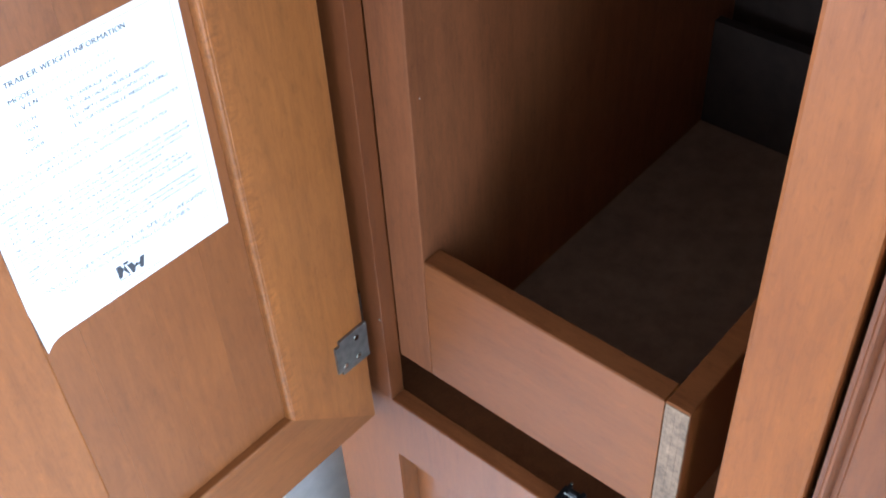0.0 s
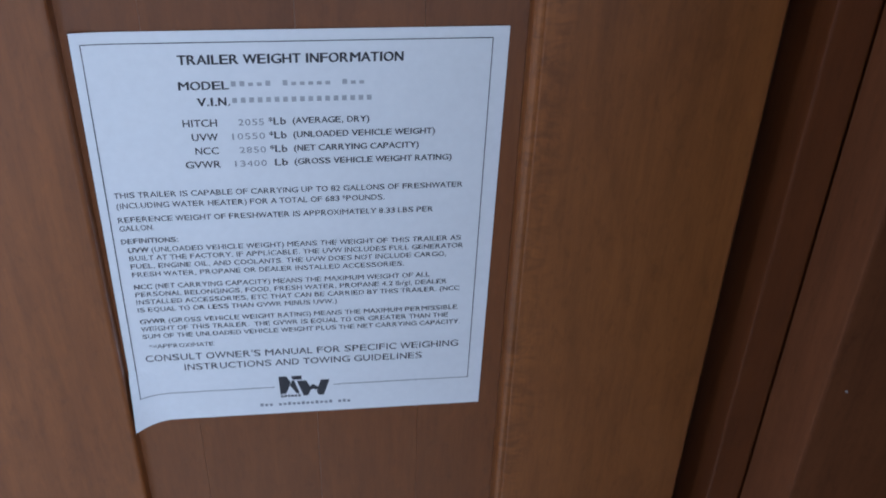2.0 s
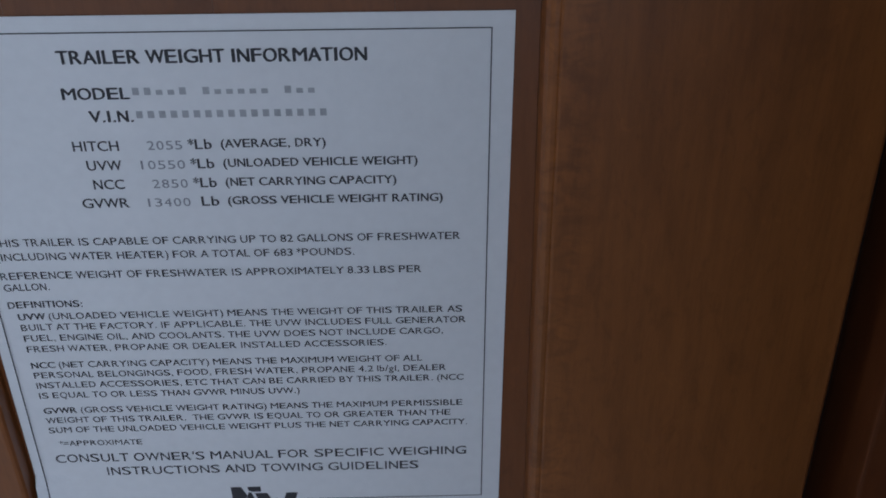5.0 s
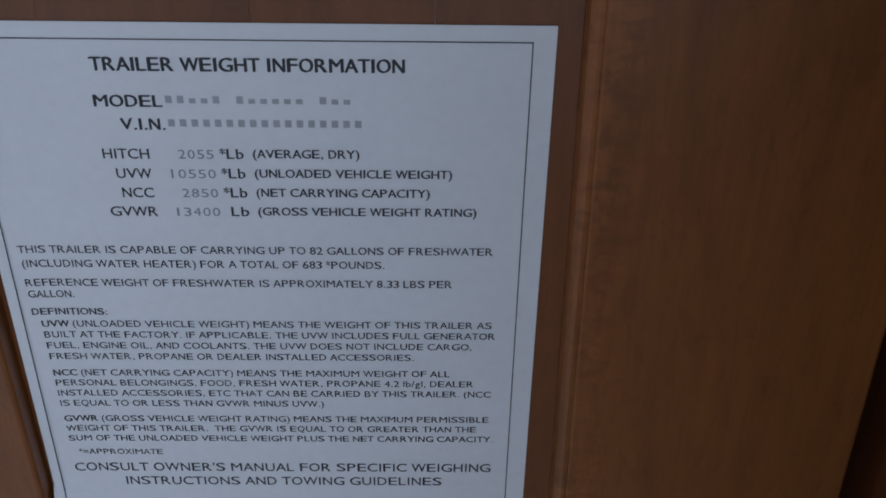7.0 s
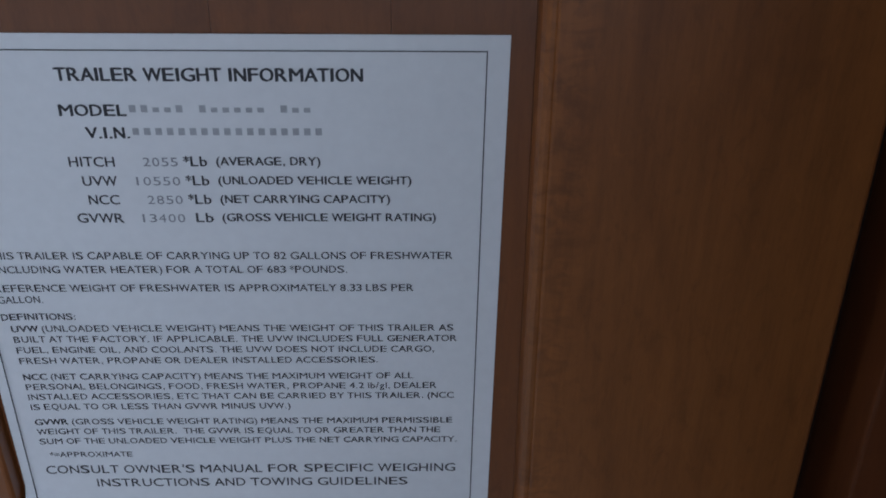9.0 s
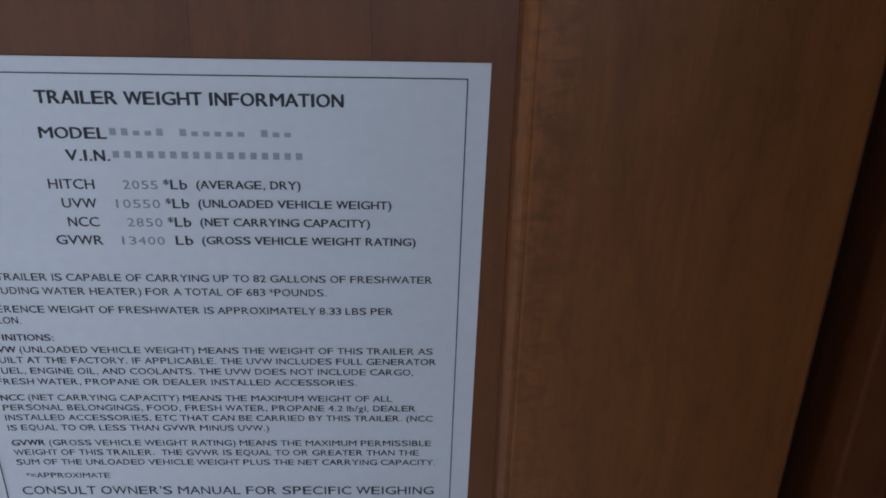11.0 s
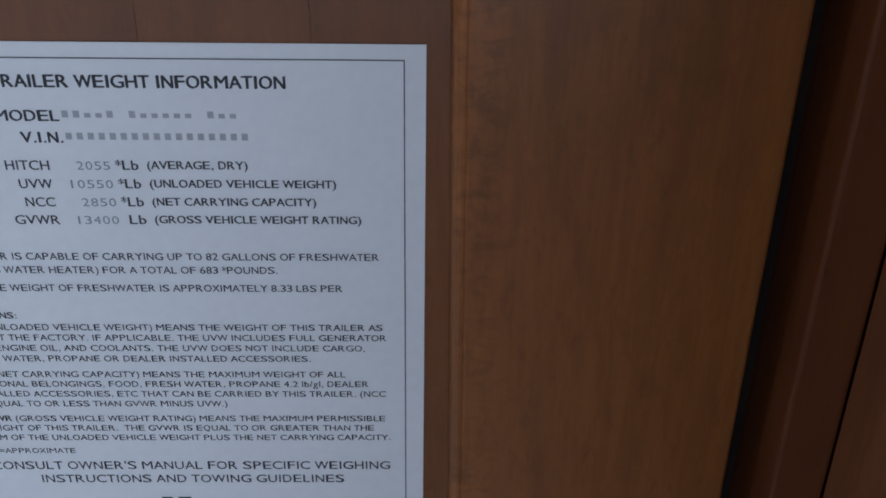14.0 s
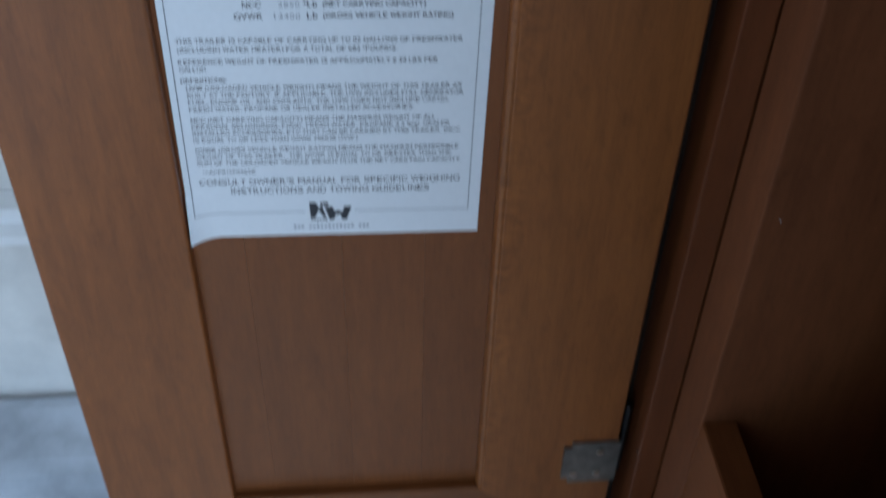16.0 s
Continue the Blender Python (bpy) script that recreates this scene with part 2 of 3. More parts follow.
# unseen ground, added pale to reflect through the doorway onto the lacquer
gravel = plain("pale_gravel", (0.42, 0.4, 0.36), 0.9, spread=0.2, scale=6, bump=0.6)
shell("ground", box(-600, 600, -600, 600, -0.1, -0.0505), gravel, "pale gravel ground added outside the trailer, unseen", "ground")
shell("floor", box(X0 - 0.1, X1 + 0.1, Y0 - 0.1, Y1 + 0.1, -0.05, 0.0), carpet, "cream vinyl sheet over the trailer floor", "floor")
shell("ceiling", box(X0 - 0.1, X1 + 0.1, Y0 - 0.1, Y1 + 0.1, H, H + 0.05), ceiling_dimmed, "unseen ceiling panel, dimmed to bounce less light", "ceiling")
west = bmesh.new()
for a, b, c, d in ((Y0, -0.56, 0, H), (-0.04, Y1, 0, H), (-0.56, -0.04, 0, 0.94), (-0.56, -0.04, 1.56, H)):
    sl = box(X0 - 0.05, X0, a, b, c, d)
    tmp = bpy.data.meshes.new("slab")
    sl.to_mesh(tmp)
    sl.free()
    west.from_mesh(tmp)
    bpy.data.meshes.remove(tmp)
shell("wall_west", west, wall_dim_tan, "unseen tan board wall with a small added opening", "wall")
shell("wall_east", box(X1, X1 + 0.05, Y0 - 0.1, Y1, 0, H), wall_dim_tan, "unseen tan wall behind the cabinet, kept dim", "wall")


def wall_with_openings(name, at, lo, hi, holes, mat, words):
    """A wall along x of slabs round its openings; a hole is (from, to, sill, head)."""
    slabs, x = [], lo
    for a, b, c, d in holes:
        slabs += [(x, a, 0, H), (a, b, 0, c), (a, b, d, H)]
        x = b
    slabs.append((x, hi, 0, H))
    bm = bmesh.new()
    for a, b, c, d in slabs:
        if d - c < 0.001:
            continue
        sl = box(a, b, at - 0.05, at, c, d)
        tmp = bpy.data.meshes.new("slab")
        sl.to_mesh(tmp)
        sl.free()
        bm.from_mesh(tmp)
        bpy.data.meshes.remove(tmp)
    return shell(name, bm, mat, words, "wall")


wall_with_openings("wall_south", Y0, X0 - 0.1, X1, [(-1.07, -0.53, 0.1, 1.8), (-0.36, 0.02, 1.02, 1.82), (0.29, 0.97, 0.9, 1.85)], wall_dim_tan, "unseen tan board wall, two openings and a doorway added for light")
wall_with_openings("wall_north", Y1 + 0.05, X0 - 0.1, X1, [(-1.4, -0.5, 0.85, 1.65)], wall_vinyl, "off-white mottled vinyl wall with a window")

# ---- wall beyond the open door: casing, seal, ledge, cushion ----
shell("trim_casing", box(0.247, 0.311, 0.285, 0.2995, 0.0, 1.2, 0.002), cream_trim, "cream painted casing board on the wall", "trim")
shell("trim_groove", box(0.2575, 0.2590, 0.2838, 0.285, 0.0, 1.2), grey_trim, "thin dark seam down the cream casing", "trim")
shell("trim_seal", box(0.232, 0.2455, 0.28, 0.2995, 0.0, 1.2, 0.003), grey_trim, "grey vinyl seal strip beside the casing", "trim")
ledge = [(0, 0), (0.03, 0), (0.034, 0.004), (0.034, 0.012), (0.02, 0.016), (0.02, 0.024), (0.026, 0.028), (0.026, 0.036), (0, 0.036)]
shell("trim_ledge", prism(ledge, lambda p, q, s: (s, 0.2995 - p, 1.022 + q), -0.48, 0.2), white_trim, "white moulded ledge along the wall", "trim")
cushion = thing("wall_cushion", "mottled blue-grey fabric cushion resting against the wall", "cushion")
cb = box(-1.2, 0.1, 0.19, 0.297, 0.3, 0.805, 0.04, 4)
part("cover", cb, fabric, cushion)
bench = thing("bench_base", "plain white panelled bench base under the cushion", "bench")
part("body", box(-1.25, 0.15, 0.0, 0.297, 0.0, 0.3, 0.004), white_trim, bench)

# ---- open cabinet door ----
door = thing("cabinet_door", "open stained maple cabinet door with flat recessed panel", "cabinet door")
DL, DR, PL, PR = -0.0835, 0.2476, -0.0032, 0.1564
DB, PB, PT, DT = TOP - 0.4955, TOP - 0.4125, TOP + 0.14, TOP + 0.225
YF, YB = -0.0075, 0.0125


def sticking(outer, inner, beaded=False):
    """Cross-section of a stile or rail: worn outer arris, and an eased inner edge above the panel, with a soft bead where it shows one."""
    s = 1 if inner > outer else -1
    inside = [(0.0018, 0.0), (0.0009, 0.0003), (0.0003, 0.0012), (0.0, 0.0055)]
    if beaded:
        inside = [(0.0048, 0.0), (0.0044, 0.0002), (0.0041, 0.0006), (0.0037, 0.0005), (0.0027, 0.0005), (0.0015, 0.0011), (0.0006, 0.0024), (0.0, 0.0055)]
    return [(outer, YB), (outer, YF + 0.0012), (outer + s * 0.0004, YF + 0.0004), (outer + s * 0.0012, YF)] + \
        [(inner - s * d, YF + q) for d, q in inside] + [(inner, YB - 0.004), (inner - s * 0.001, YB)]


def mitred(outer, inner, o0, i0, o1, i1):
    """The point at (p, q) of the cross-section, at either end s of a member whose ends are cut from its outer to its inner corner."""
    def spot(p, q, s):
        k = (p - outer) / (inner - outer)
        return o0 + k * (i0 - o0) if s == 0 else o1 + k * (i1 - o1)
    return spot


def frame_member(profile, outer, inner, ends, standing, mat):
    at = mitred(outer, inner, *ends)
    place = (lambda p, q, s: (p, q, at(p, q, s))) if standing else (lambda p, q, s: (at(p, q, s), q, p))
    return part("stile" if standing else "rail", prism(profile, place, 0, 1), mat, door)


frame_member(sticking(DL, PL), DL, PL, (DB, PB, DT, PT), True, wood_z)
frame_member(sticking(DR, PR, True), DR, PR, (DB, PB, DT, PT), True, wood_curly)
# added strip closing the hinge gap, its shade put into the colour
part("gap_shade_lip", box(DR - 0.02, DR + 0.0112, 0.0128, 0.0185, DB, DT, 0.0006), gap_shade, door, "added lip, blackened as shade in the gap")
frame_member(sticking(DB, PB), DB, PB, (DL, PL, DR, PR), False, wood_x)
frame_member(sticking(DT, PT), DT, PT, (DL, PL, DR, PR), False, wood_x)
cuts = [PL - 0.006, 0.0237, 0.0752, 0.1200, PR + 0.006]
for a, b in zip(cuts, cuts[1:]):
    part("panel_board", box(a + 0.00005, b - 0.00005, 0.0, 0.006, PB - 0.006, PT + 0.006), wood_panel, door)

# hinge with its leaf on the door and knuckle in the gap
for hz in (TOP - 0.3880, TOP + 0.16):
    leaf = part("hinge", box(0.2125, DR + 0.0015, YF - 0.0022, YF, hz - 0.0208, hz + 0.0208, 0.0), steel, door, "antique steel wrap hinge leaf")
    bm = bmesh.new()
    bm.from_mesh(leaf.data)
    corner = [e for e in bm.edges if abs(e.verts[0].co.y - e.verts[1].co.y) > 0.001 and e.verts[0].co.x < 0.22]
    bmesh.ops.bevel(bm, geom=corner, offset=0.005, segments=4, affect="EDGES")
    bm.to_mesh(leaf.data)
    bm.free()
    part("knuckle", disc(0.0028, 0.068, Matrix.Translation((DR + 0.0050, YF + 0.0085, hz + 0.0135)), 16, 0.0012), black_metal, door, "dark steel hinge knuckle")
    for dx, dz in ((0.0235, 0.0120), (0.0080, -0.0105), (0.0235, -0.0110)):
        head = disc(0.0028, 0.0016, pose(0.2125 + dx, YF - 0.0028, hz + dz, 90), 16, 0.0006)
        part("screw", head, bright_steel, leaf, "small bright screw head")

# strike of the catch on the bottom rail
strike = part("strike_plate", box(0.052, 0.071, YF - 0.002, YF, TOP - 0.4800, TOP - 0.4670, 0.0008), brass, door, "dull tarnished strike plate")
part("screw", disc(0.0018, 0.0012, pose(0.066, YF - 0.0027, TOP - 0.4735, 90), 14, 0.0005), bright_steel, strike)
part("strike_post", disc(0.0042, 0.016, pose(0.0455, YF - 0.008, TOP - 0.4725, 90), 18, 0.002), black_metal, door, "dark rounded strike post")

# ---- cabinet, standing at right angles to the door ----
CAB = pose(0.2534, 0, 0, 0, 0, 0.5)
F = 0.0042        # face of the frame
T = 0.0165        # its thickness
SL, SR, SE = -0.0210, -0.3331, -0.3900
RT = TOP - 0.4722
cab = thing("pantry_cabinet", "tall stained maple cabinet with an open upper compartment", "cabinet", m=CAB)
part("left_stile", box(F, F + T, SL, 0.066, RT, 1.95, 0.0012, 2), wood_red_shaded, cab)
part("right_stile", box(F, F + T, SE, SR, 0.0, 1.95, 0.0060, 4), wood_right, cab)
part("middle_rail", box(F + 0.0001, F + T, SR - 0.002, 0.066, TOP - 0.5535, RT - 0.0001), wood_lower, cab)
part("rail_edge", box(F + 0.001, F + T - 0.0004, SR + 0.0004, SL - 0.0004, RT - 0.0004, RT + 0.0006, 0.0002), wood_edge, cab, "thin stained strip along the upper edge")
part("top_rail", box(F + 0.0004, F + T, SR + 0.0004, SL - 0.0004, 1.86, 1.95, 0.0012), wood_y, cab)
part("bottom_rail", box(F + 0.0004, F + T, SR + 0.0004, SL - 0.0004, 0.0, 0.12, 0.0012), wood_y, cab)
part("end_panel", box(F + T, 0.5, 0.052, 0.064, 0.0, 1.95, 0.0005), wood_z, cab)
part("back_panel", box(0.5, 0.508, -0.6, 0.064, 0.0, 1.95), shaded_back, cab)
part("deck", box(F + T, 0.5, -0.6, 0.052, RT - 0.03, RT - 0.016), wood_inner, cab)
part("top_panel", box(F, 0.508, -0.6, 0.066, 1.952, 1.965), wood_inner, cab)
LW = -0.0585      # inner side wall
part("side_liner", box(0.0207, 0.5, LW, SL - 0.0006, TOP - 0.4230, 1.94, 0.0016), wood_inner, cab)
part("far_end_panel", box(F + T, 0.508, -0.612, -0.6, 0.0, 1.95), wood_z, cab)
part("divider", box(F + T, 0.5, -0.372, -0.36, 0.0, 1.95), wood_inner, cab)
part("face_pin", disc(0.0012, 0.0008, pose(F - 0.0002, -0.0180, TOP - 0.3665, 0, 90), 10), bright_steel, cab, "tiny bright nail head")

part("wall_pin", disc(0.0005, 0.0008, pose(0.0302, LW - 0.0003, TOP - 0.1358, 90), 10), grey_trim, cab, "tiny bright nail head")

# ---- plywood bin in the compartment ----
binbox = thing("plywood_bin", "open stained plywood bin with a raw front edge", "storage bin", m=CAB)
BF, BT, BZ0, BZ1, BY = 0.0210, 0.0200, TOP - 0.4230, TOP - 0.2882, -0.3000
part("front_panel", box(BF, BF + BT, BY + 0.0202, LW - 0.0004, BZ0, BZ1, 0.0006), wood_box, binbox)
part("right_side", box(BF + 0.0009, 0.46, BY, BY + 0.0198, BZ0, BZ1, 0.0006), wood_box, binbox)
part("bottom", box(BF + BT, 0.46, BY + 0.0202, LW - 0.0004, BZ0 + 0.004, BZ0 + 0.012), bin_board, binbox)
part("back", box(0.46, 0.472, BY, LW - 0.0004, BZ0, BZ1), shaded_back, binbox)
part("top_edge", box(BF + 0.0008, BF + BT - 0.0008, BY + 0.021, LW - 0.0006, BZ1 - 0.0004, BZ1 + 0.0007, 0.0003), wood_edge, binbox, "thin stained strip along the ply edge")
part("top_edge", box(BF + 0.0016, 0.459, BY + 0.0008, BY + 0.0192, BZ1 - 0.0004, BZ1 + 0.0007, 0.0003), wood_edge, binbox, "thin stained strip along the ply edge")
for i in range(7):
    a = BY + 0.0004 + i * 0.0027
    part("ply_layer", box(BF + 0.00007 * (i % 2), BF + 0.0012, a + 0.00005, a + 0.00267, BZ0 + 0.0008, BZ1 - 0.0008), ply_edge, binbox, "raw pale plywood layer")

# ---- roller catch on the rail ----
catch = thing("roller_catch", "small black metal roller catch screwed to the rail", "cabinet catch", m=CAB @ pose(0.0150, -0.2120, RT))
part("base", box(-0.011, 0.013, -0.014, 0.014, 0.0, 0.002, 0.0006), black_metal, catch)
part("jaw", box(-0.009, 0.011, 0.005, 0.0085, 0.002, 0.012, 0.001), black_metal, catch)
part("jaw", box(-0.009, 0.011, -0.0085, -0.005, 0.002, 0.012, 0.001), black_metal, catch)
part("roller", disc(0.0034, 0.0095, pose(-0.006, 0.0, 0.0085, 90), 16, 0.001), black_metal, catch, "black roller")
part("roller", disc(0.0034, 0.0095, pose(0.006, 0.0, 0.0085, 90), 16, 0.001), black_metal, catch, "black roller")
part("spring_bar", disc(0.0007, 0.013, pose(0.0, 0.0, 0.0128, 90), 10), steel, catch, "thin steel spring bar")
for x in (-0.0095, 0.0115):
    part("rivet", disc(0.0013, 0.001, pose(x, 0.0068, 0.0125), 10, 0.0004), bright_steel, catch, "small shiny rivet")
for y in (-0.0112, 0.0112):
    part("screw", disc(0.0022, 0.0012, pose(-0.004, y, 0.0026), 14, 0.0004), bright_steel, catch)

# ---- closed door below ----
low = thing("lower_cabinet_door", "closed stained maple lower cabinet door, recessed panel", "cabinet door", m=CAB)
LR = -0.0210
part("stile", box(F + 0.0001, F + 0.0036, LR, 0.066, 0.02, TOP - 0.5535), wood_lower, low)
part("reveal", box(F + 0.0037, F + 0.03, LR, LR + 0.012, 0.02, TOP - 0.5540), wood_z, low)
part("panel", box(F + 0.022, F + 0.03, -0.36, LR + 0.01, 0.1, TOP - 0.5540), wood_lower, low)

# ---- neighbouring door ----
nb = thing("neighbour_cabinet_door", "closed stained maple cabinet door beside the compartment", "cabinet door", m=CAB)
edge = [(-0.3940, F + T), (-0.3940, F + 0.005), (-0.3975, F + 0.004), (-0.3980, F - 0.0005), (-0.3993, F - 0.002), (-0.4010, F - 0.002), (-0.4025, F + 0.0005),
        (-0.4040, F + 0.004), (-0.4075, F + 0.003), (-0.4090, F + 0.001), (-0.4635, F + 0.001), (-0.4635, F + T)]
part("stile", prism(edge, lambda p, q, s: (q, p, s), 0.8, 1.85), wood_red_shaded, nb)
part("panel", box(F + 0.006, F + 0.012, -0.60, -0.4585, 0.85, 1.8), wood_panel, nb)

# ---- weight label ----
label = thing("weight_label", "white printed trailer weight label stuck on the door panel", "label", m=pose(0, 0, TOP, 0, 0.74, 0) @ pose(0, 0, -TOP))
PH = 1.2345 * U


def sheet_y(x, z):
    """Distance off the panel: nearly flat, lifting at the left edge and most at the lower left corner."""
    e = max(0.0, 1 - x / 0.016)
    d = max(0.0, 1 + (z + PH - 0.03) / -0.03) if z < -PH + 0.03 else 0.0
    return -0.0004 - 0.0010 * e * e - 0.0016 * e * e * d * d


bm = bmesh.new()
cols = [0, 0.001, 0.002, 0.004, 0.006, 0.008, 0.011, 0.014, 0.017, 0.03, 0.06, 0.1, U]
rws = [0, -0.05, -0.1, -0.14] + [-PH + 0.03 - k * 0.003 for k in range(11)]
grid = [[bm.verts.new((x, sheet_y(x, z), TOP + z)) for x in cols] for z in rws]
back = [[bm.verts.new((x, sheet_y(x, z) + 0.0002, TOP + z)) for x in cols] for z in rws]
for g in (grid, back):
    for i in range(len(rws) - 1):
        for j in range(len(cols) - 1):
            bm.faces.new((g[i][j], g[i][j + 1], g[i + 1][j + 1], g[i + 1][j]))
rim = lambda g: g[0] + [r[-1] for r in g[1:]] + g[-1][-2::-1] + [r[0] for r in g[-2:0:-1]]
ra, rb = rim(grid), rim(back)
for i in range(len(ra)):
    j = (i + 1) % len(ra)
    bm.faces.new((ra[i], ra[j], rb[j], rb[i]))
part("sheet", bm, paper_white, label)
INK_Y = -0.00052


def flat_shape(points, mat, name="printed_shape", lab=""):
    """A flat printed polygon on the sheet, in label units."""
    b2 = bmesh.new()
    f = [b2.verts.new((x * U, min(INK_Y, sheet_y(x * U, z * U) - 0.00012), TOP + z * U)) for x, z in points]
    b2.faces.new(f)
    return part(name, b2, mat, label, lab)


def bar(x0, x1, z0, z1, mat=ink, name="printed_bar"):
    xs = [x0] + [x for x in (0.015, 0.03, 0.045, 0.06, 0.08, 0.11) if x0 < x < x1] + [x1]
    zs = [z0] + [z for z in (-1.2, -1.15, -1.1, -1.05) if z0 < z < z1] + [z1]
    b2 = bmesh.new()
    g = [[b2.verts.new((x * U, min(INK_Y, sheet_y(x * U, z * U) - 0.00012), TOP + z * U)) for x in xs] for z in zs]
    for i in range(len(zs) - 1):
        for k in range(len(xs) - 1):
            b2.faces.new((g[i][k], g[i][k + 1], g[i + 1][k + 1], g[i + 1][k]))
    return part(name, b2, mat, label)


def text_mesh(words):
    cu = bpy.data.curves.new("text", "FONT")
    cu.body, cu.size, cu.resolution_u = words, 1.0, 3
    ob = bpy.data.objects.new("text", cu)
    me = bpy.data.meshes.new_from_object(ob)
    bpy.data.objects.remove(ob)
    bpy.data.curves.remove(cu)
    return me


# widths of a plain grotesque alphabet in thousandths of the type size: advance, then left and right edge of the drawn letter
WIDE = {" ": 278, "A": 667, "B": 667, "C": 722, "D": 722, "E": 667, "F": 611, "G": 778, "H": 722, "I": 278, "J": 500, "K": 667, "L": 556,
        "M": 833, "N": 722, "O": 778, "P": 667, "Q": 778, "R": 722, "S": 667, "T": 611, "U": 722, "V": 667, "W": 944, "X": 667, "Y": 667,
        "Z": 611, ".": 278, ",": 278, ":": 278, "(": 333, ")": 333, "'": 191, "*": 389, "/": 278, "=": 584, "b": 556, "l": 222, "g": 556}
SNUG = {"A": 2, "V": 4, "W": 10, "X": 6, "Y": 4, "T": 22, "I": 92, "L": 60, "(": 45, ")": 45, ".": 92, ",": 88, ":": 100, "E": 62, "F": 62, "'": 50, "S": 46, "O": 48,
        "C": 44, "G": 48, "/": 2, "*": 30, "l": 70}


def glyph(ch):
    """Corner points and faces of one letter, its points counted from its own left edge in shares of its width."""
    me = text_mesh(ch)
    lo, hi = min(v.co.x for v in me.vertices), max(v.co.x for v in me.vertices)
    made = [((v.co.x - lo) / (hi - lo), v.co.y) for v in me.vertices], [tuple(p.vertices) for p in me.polygons]
    bpy.data.meshes.remove(me)
    return made


glyph = functools.lru_cache(None)(glyph)
CAPS = max(y for _, y in glyph("H")[0])


def run_of_letters(words, typed=False, grow=0):
    """The letters of a line laid side by side: points and faces, with the line's full width."""
    pts, faces, at, ends = [], [], 0.0, []
    for ch in words:
        adv = 600 if typed else WIDE.get(ch, 556) + grow
        if ch != " ":
            gap = (235 if ch == "1" else 70) if typed else SNUG.get(ch, 72 if ch.isalpha() else 44)
            got, poly = glyph(ch)
            base = len(pts)
            pts += [(at + gap + p * (adv - 2 * gap), y) for p, y in got]
            faces += [tuple(i + base for i in f) for f in poly]
            ends += [at + gap, at + adv - gap]
        at += adv
    return pts, faces, min(ends), max(ends)


def printed(words, x0, x1, z, cap, bold=0.0, mat=ink, typed=False):
    """One printed run of words from x0 to x1 (label units) on the base line z, with capitals cap high; bold letters are struck twice."""
    pts, faces, lo, hi = run_of_letters(words, typed, 30 if bold > 0.03 else 0)
    sx, sz = (x1 - x0) / (hi - lo), cap / CAPS
    verts, polys = [], []
    for k in range(2 if bold > 0 else 1):
        base = len(verts)
        for px, py in pts:
            x, zz = (x0 + (px - lo) * sx + k * bold * sz) * U, (z + py * sz + k * bold * 0.4 * sz) * U
            verts.append((x, min(INK_Y, sheet_y(x, zz) - 0.00012) - 0.00003 * k, TOP + zz))
        polys += [tuple(i + base for i in f) for f in faces]
    me = bpy.data.meshes.new("printed_line")
    me.from_pydata(verts, [], polys)
    me.materials.append(mat)
    ob = new("printed_line", me)
    ob.parent = label
    return ob


def masked(x0, x1, z, cap, cells):
    """Plain bars in place of typed writing: one bar for each filled cell of the run."""
    w = (x1 - x0) / (len(cells) - 0.3)
    for i, c in enumerate(cells):
        if c != " ":
            bar(x0 + i * w, x0 + (i + 0.56) * w, z + cap * 0.15, z + cap * (0.85 if c == "#" else 0.62), pale_ink)


printed("TRAILER WEIGHT INFORMATION", 0.230, 0.749, -0.0855, 0.0242, 0.06)
printed("MODEL", 0.226, 0.340, -0.1512, 0.0215, 0.06)
masked(0.347, 0.661, -0.1465, 0.0195, "##--# #+++++ #++")
printed("V.I.N.", 0.265, 0.340, -0.1945, 0.0215, 0.06)
masked(0.347, 0.679, -0.1905, 0.0195, "#################")
VALUES = [("HITCH", 0.226, 0.306, "2055", 0.357, "*Lb", 0.428, "(AVERAGE, DRY)", 0.670),
          ("UVW", 0.244, 0.305, "10550", 0.340, "*Lb", 0.428, "(UNLOADED VEHICLE WEIGHT)", 0.832),
          ("NCC", 0.249, 0.304, "2850", 0.355, "*Lb", 0.428, "(NET CARRYING CAPACITY)", 0.793),
          ("GVWR", 0.222, 0.306, "13400", 0.341, "Lb", 0.438, "(GROSS VEHICLE WEIGHT RATING)", 0.877)]
for k, (a, a0, a1, num, n0, lb, l0, words, w1) in enumerate(VALUES):
    z = -0.2498 - 0.0390 * k
    printed(a, a0, a1, z - 0.001, 0.0195, 0.030)
    printed(num, n0, 0.418, z, 0.0172, 0.0, grey_ink, True)
    printed(lb, l0, 0.469, z, 0.0195, 0.04)
    printed(words, 0.486, w1, z + 0.002, 0.0165, 0.045)
LINES = [("THIS TRAILER IS CAPABLE OF CARRYING UP TO 82 GALLONS OF FRESHWATER", 0.040, 0.910, -0.4487),
         ("(INCLUDING WATER HEATER) FOR A TOTAL OF 683 *POUNDS.", 0.042, 0.710, -0.4800),
         ("REFERENCE WEIGHT OF FRESHWATER IS APPROXIMATELY 8.33 LBS PER", 0.040, 0.836, -0.5228),
         ("GALLON.", 0.040, 0.125, -0.5493)]
for words, a, b, z in LINES:
    printed(words, a, b, z, 0.0160, 0.022)
printed("DEFINITIONS:", 0.039, 0.180, -0.590, 0.0152, 0.045)
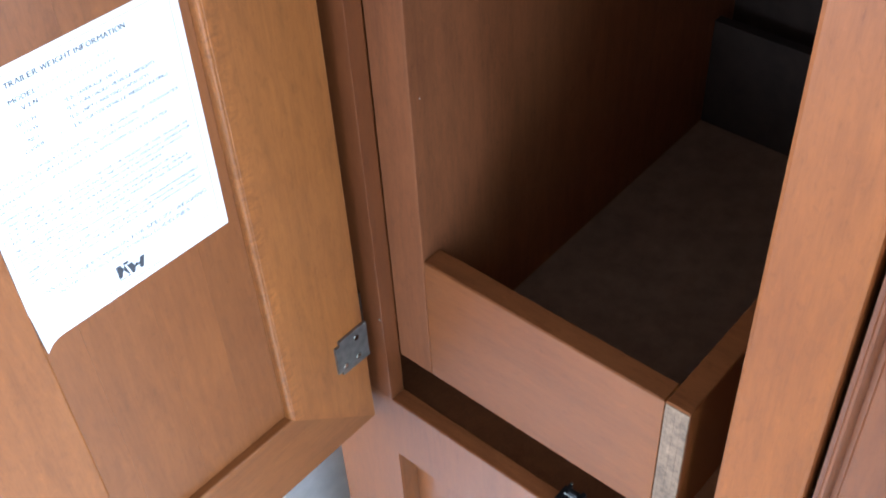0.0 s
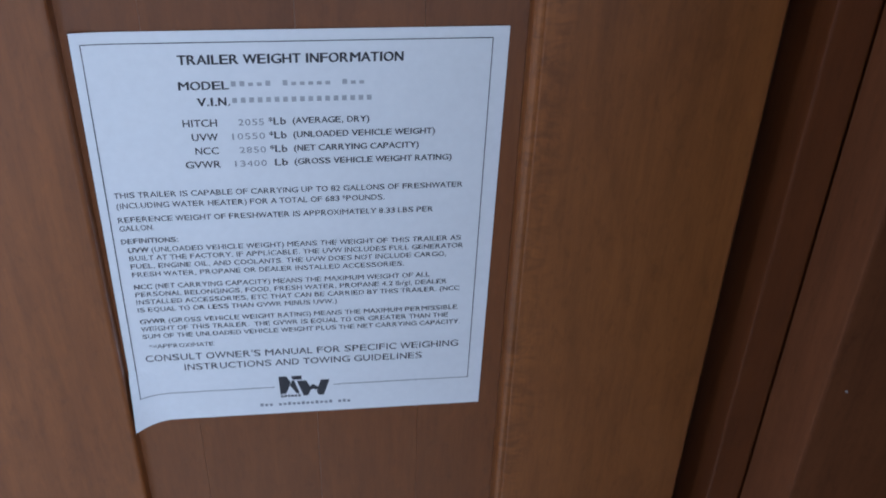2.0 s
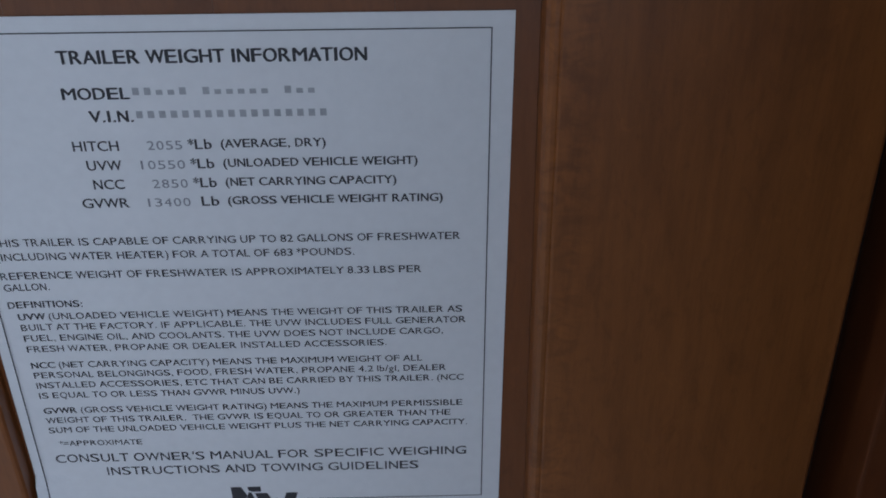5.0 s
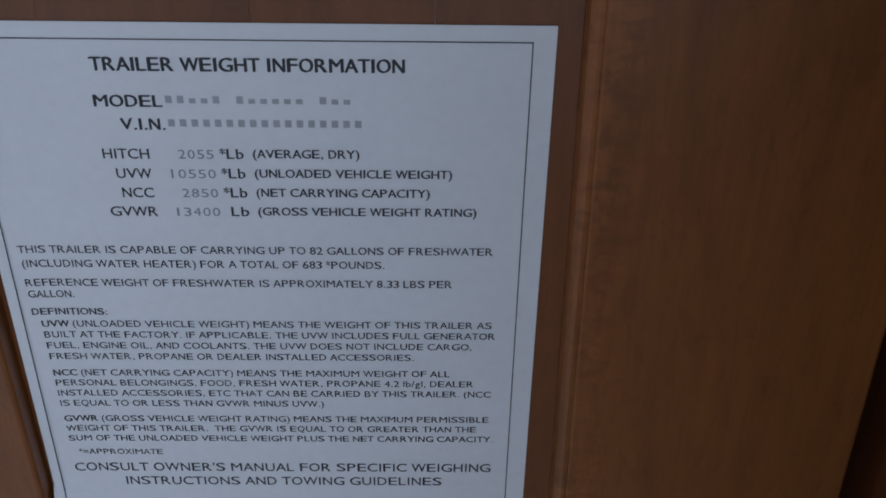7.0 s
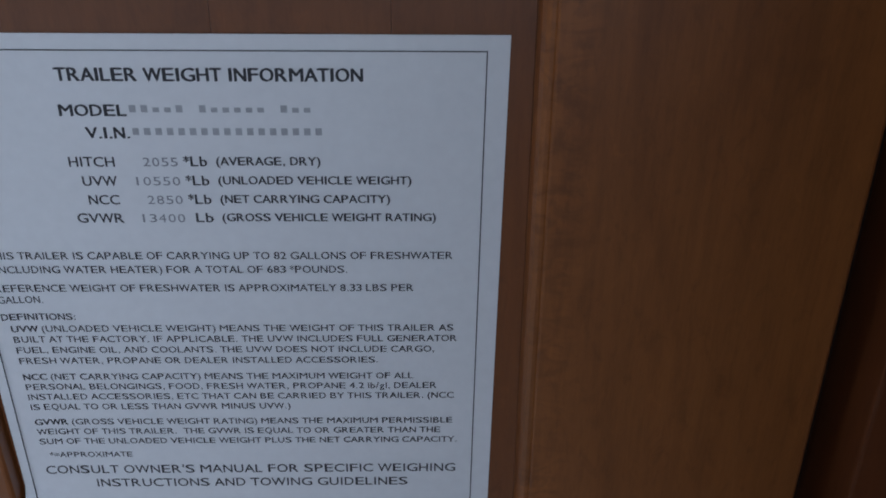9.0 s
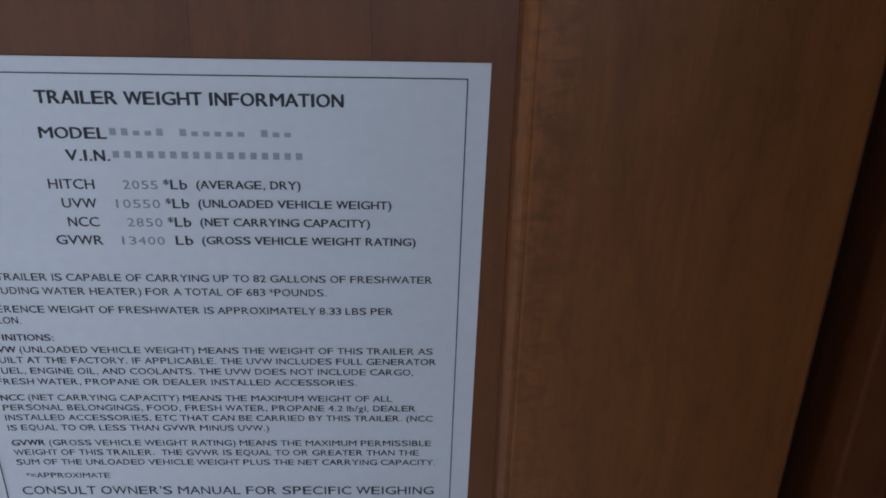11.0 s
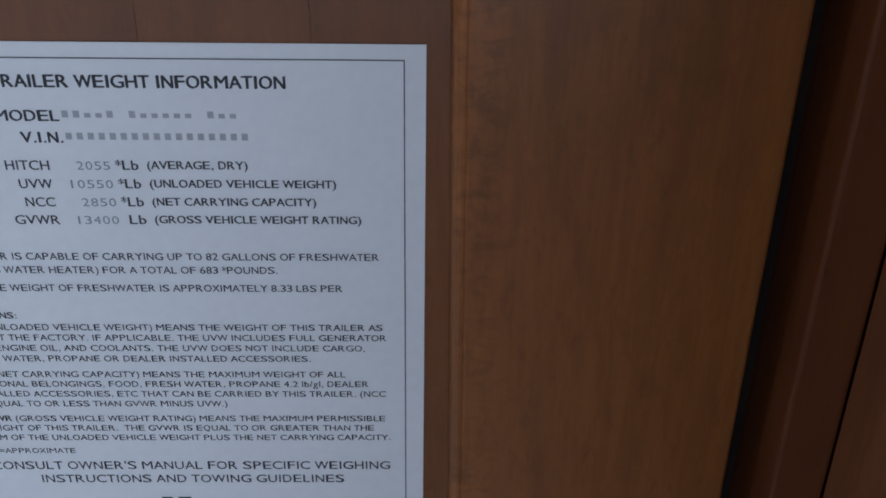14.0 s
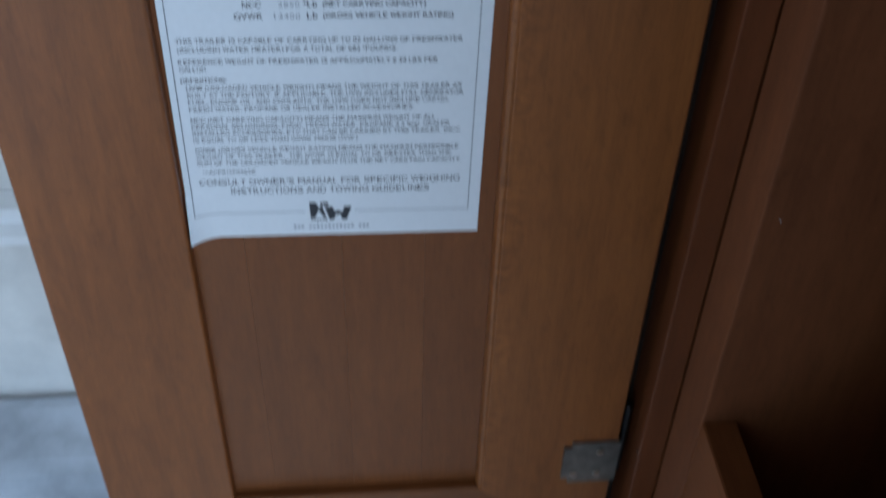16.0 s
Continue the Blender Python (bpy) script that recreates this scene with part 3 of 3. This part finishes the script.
LINES = [("UVW (UNLOADED VEHICLE WEIGHT) MEANS THE WEIGHT OF THIS TRAILER AS", 0.915, -0.6190),
         ("BUILT AT THE FACTORY. IF APPLICABLE. THE UVW INCLUDES FULL GENERATOR", 0.922, -0.6452),
         ("FUEL, ENGINE OIL, AND COOLANTS. THE UVW DOES NOT INCLUDE CARGO,", 0.877, -0.6718),
         ("FRESH WATER, PROPANE OR DEALER INSTALLED ACCESSORIES.", 0.764, -0.6990),
         ("NCC (NET CARRYING CAPACITY) MEANS THE MAXIMUM WEIGHT OF ALL", 0.835, -0.7405),
         ("PERSONAL BELONGINGS, FOOD, FRESH WATER, PROPANE 4.2 lb/gl, DEALER", 0.883, -0.7664),
         ("INSTALLED ACCESSORIES, ETC THAT CAN BE CARRIED BY THIS TRAILER. (NCC", 0.919, -0.7930),
         ("IS EQUAL TO OR LESS THAN GVWR MINUS UVW.)", 0.582, -0.8200),
         ("GVWR (GROSS VEHICLE WEIGHT RATING) MEANS THE MAXIMUM PERMISSIBLE", 0.917, -0.8612),
         ("WEIGHT OF THIS TRAILER.  THE GVWR IS EQUAL TO OR GREATER THAN THE", 0.892, -0.8880),
         ("SUM OF THE UNLOADED VEHICLE WEIGHT PLUS THE NET CARRYING CAPACITY.", 0.927, -0.9153)]
for words, b, z in LINES:
    printed(words, 0.0522, b, z, 0.0152, 0.022)
    head = words.split(" ")[0]
    if head in ("UVW", "NCC", "GVWR"):
        _, _, lo, full = run_of_letters(words)
        printed(head, 0.0530, 0.0530 + (b - 0.0522) * (run_of_letters(head)[3] - lo) / (full - lo), z, 0.0152, 0.026)
printed("*=APPROXIMATE", 0.067, 0.240, -0.953, 0.0140, 0.012)
printed("CONSULT OWNER'S MANUAL FOR SPECIFIC WEIGHING", 0.051, 0.926, -1.001, 0.0228, 0.014)
printed("INSTRUCTIONS AND TOWING GUIDELINES", 0.153, 0.823, -1.041, 0.0228, 0.014)

# frame line round the print, open at the emblem
LW2 = 0.0022
bar(0.021, 0.962, -0.0305, -0.0305 + LW2, name="frame_line")
bar(0.960, 0.9622, -1.127, -0.0305, name="frame_line")
bar(0.021, 0.0232, -1.127, -0.0305, name="frame_line")
bar(0.021, 0.398, -1.1282, -1.1262, name="frame_line")
bar(0.566, 0.962, -1.1282, -1.1262, name="frame_line")


# emblem as plain dark slanted blocks over a strip
def block(points):
    flat_shape([(0.411 + (x - 275) * 0.0005, -1.0865 - (y - 228) * 0.00071) for x, y in points], ink, "emblem_block")


block([(275, 228), (320, 228), (344, 264), (324, 306), (312, 326), (281, 326)])
block([(348, 228), (406, 228), (406, 249), (366, 249), (352, 244)])
block([(352, 250), (364, 254), (392, 326), (374, 326), (346, 290), (338, 280)])
block([(378, 256), (432, 256), (448, 284), (462, 296), (446, 330), (438, 341), (414, 341)])
block([(456, 288), (470, 278), (486, 288), (500, 292), (500, 312), (470, 306), (450, 312)])
block([(516, 256), (566, 256), (531, 341), (502, 341), (490, 322), (504, 284)])
for a in range(282, 400, 20):
    block([(a, 333), (a + 15, 333), (a + 15, 344), (a, 344)])
for k in range(20):
    if k not in (3, 16):
        bar(0.354 + k * 0.0133, 0.3628 + k * 0.0133, -1.2015, -1.1925 if k % 3 else -1.190, grey_ink)
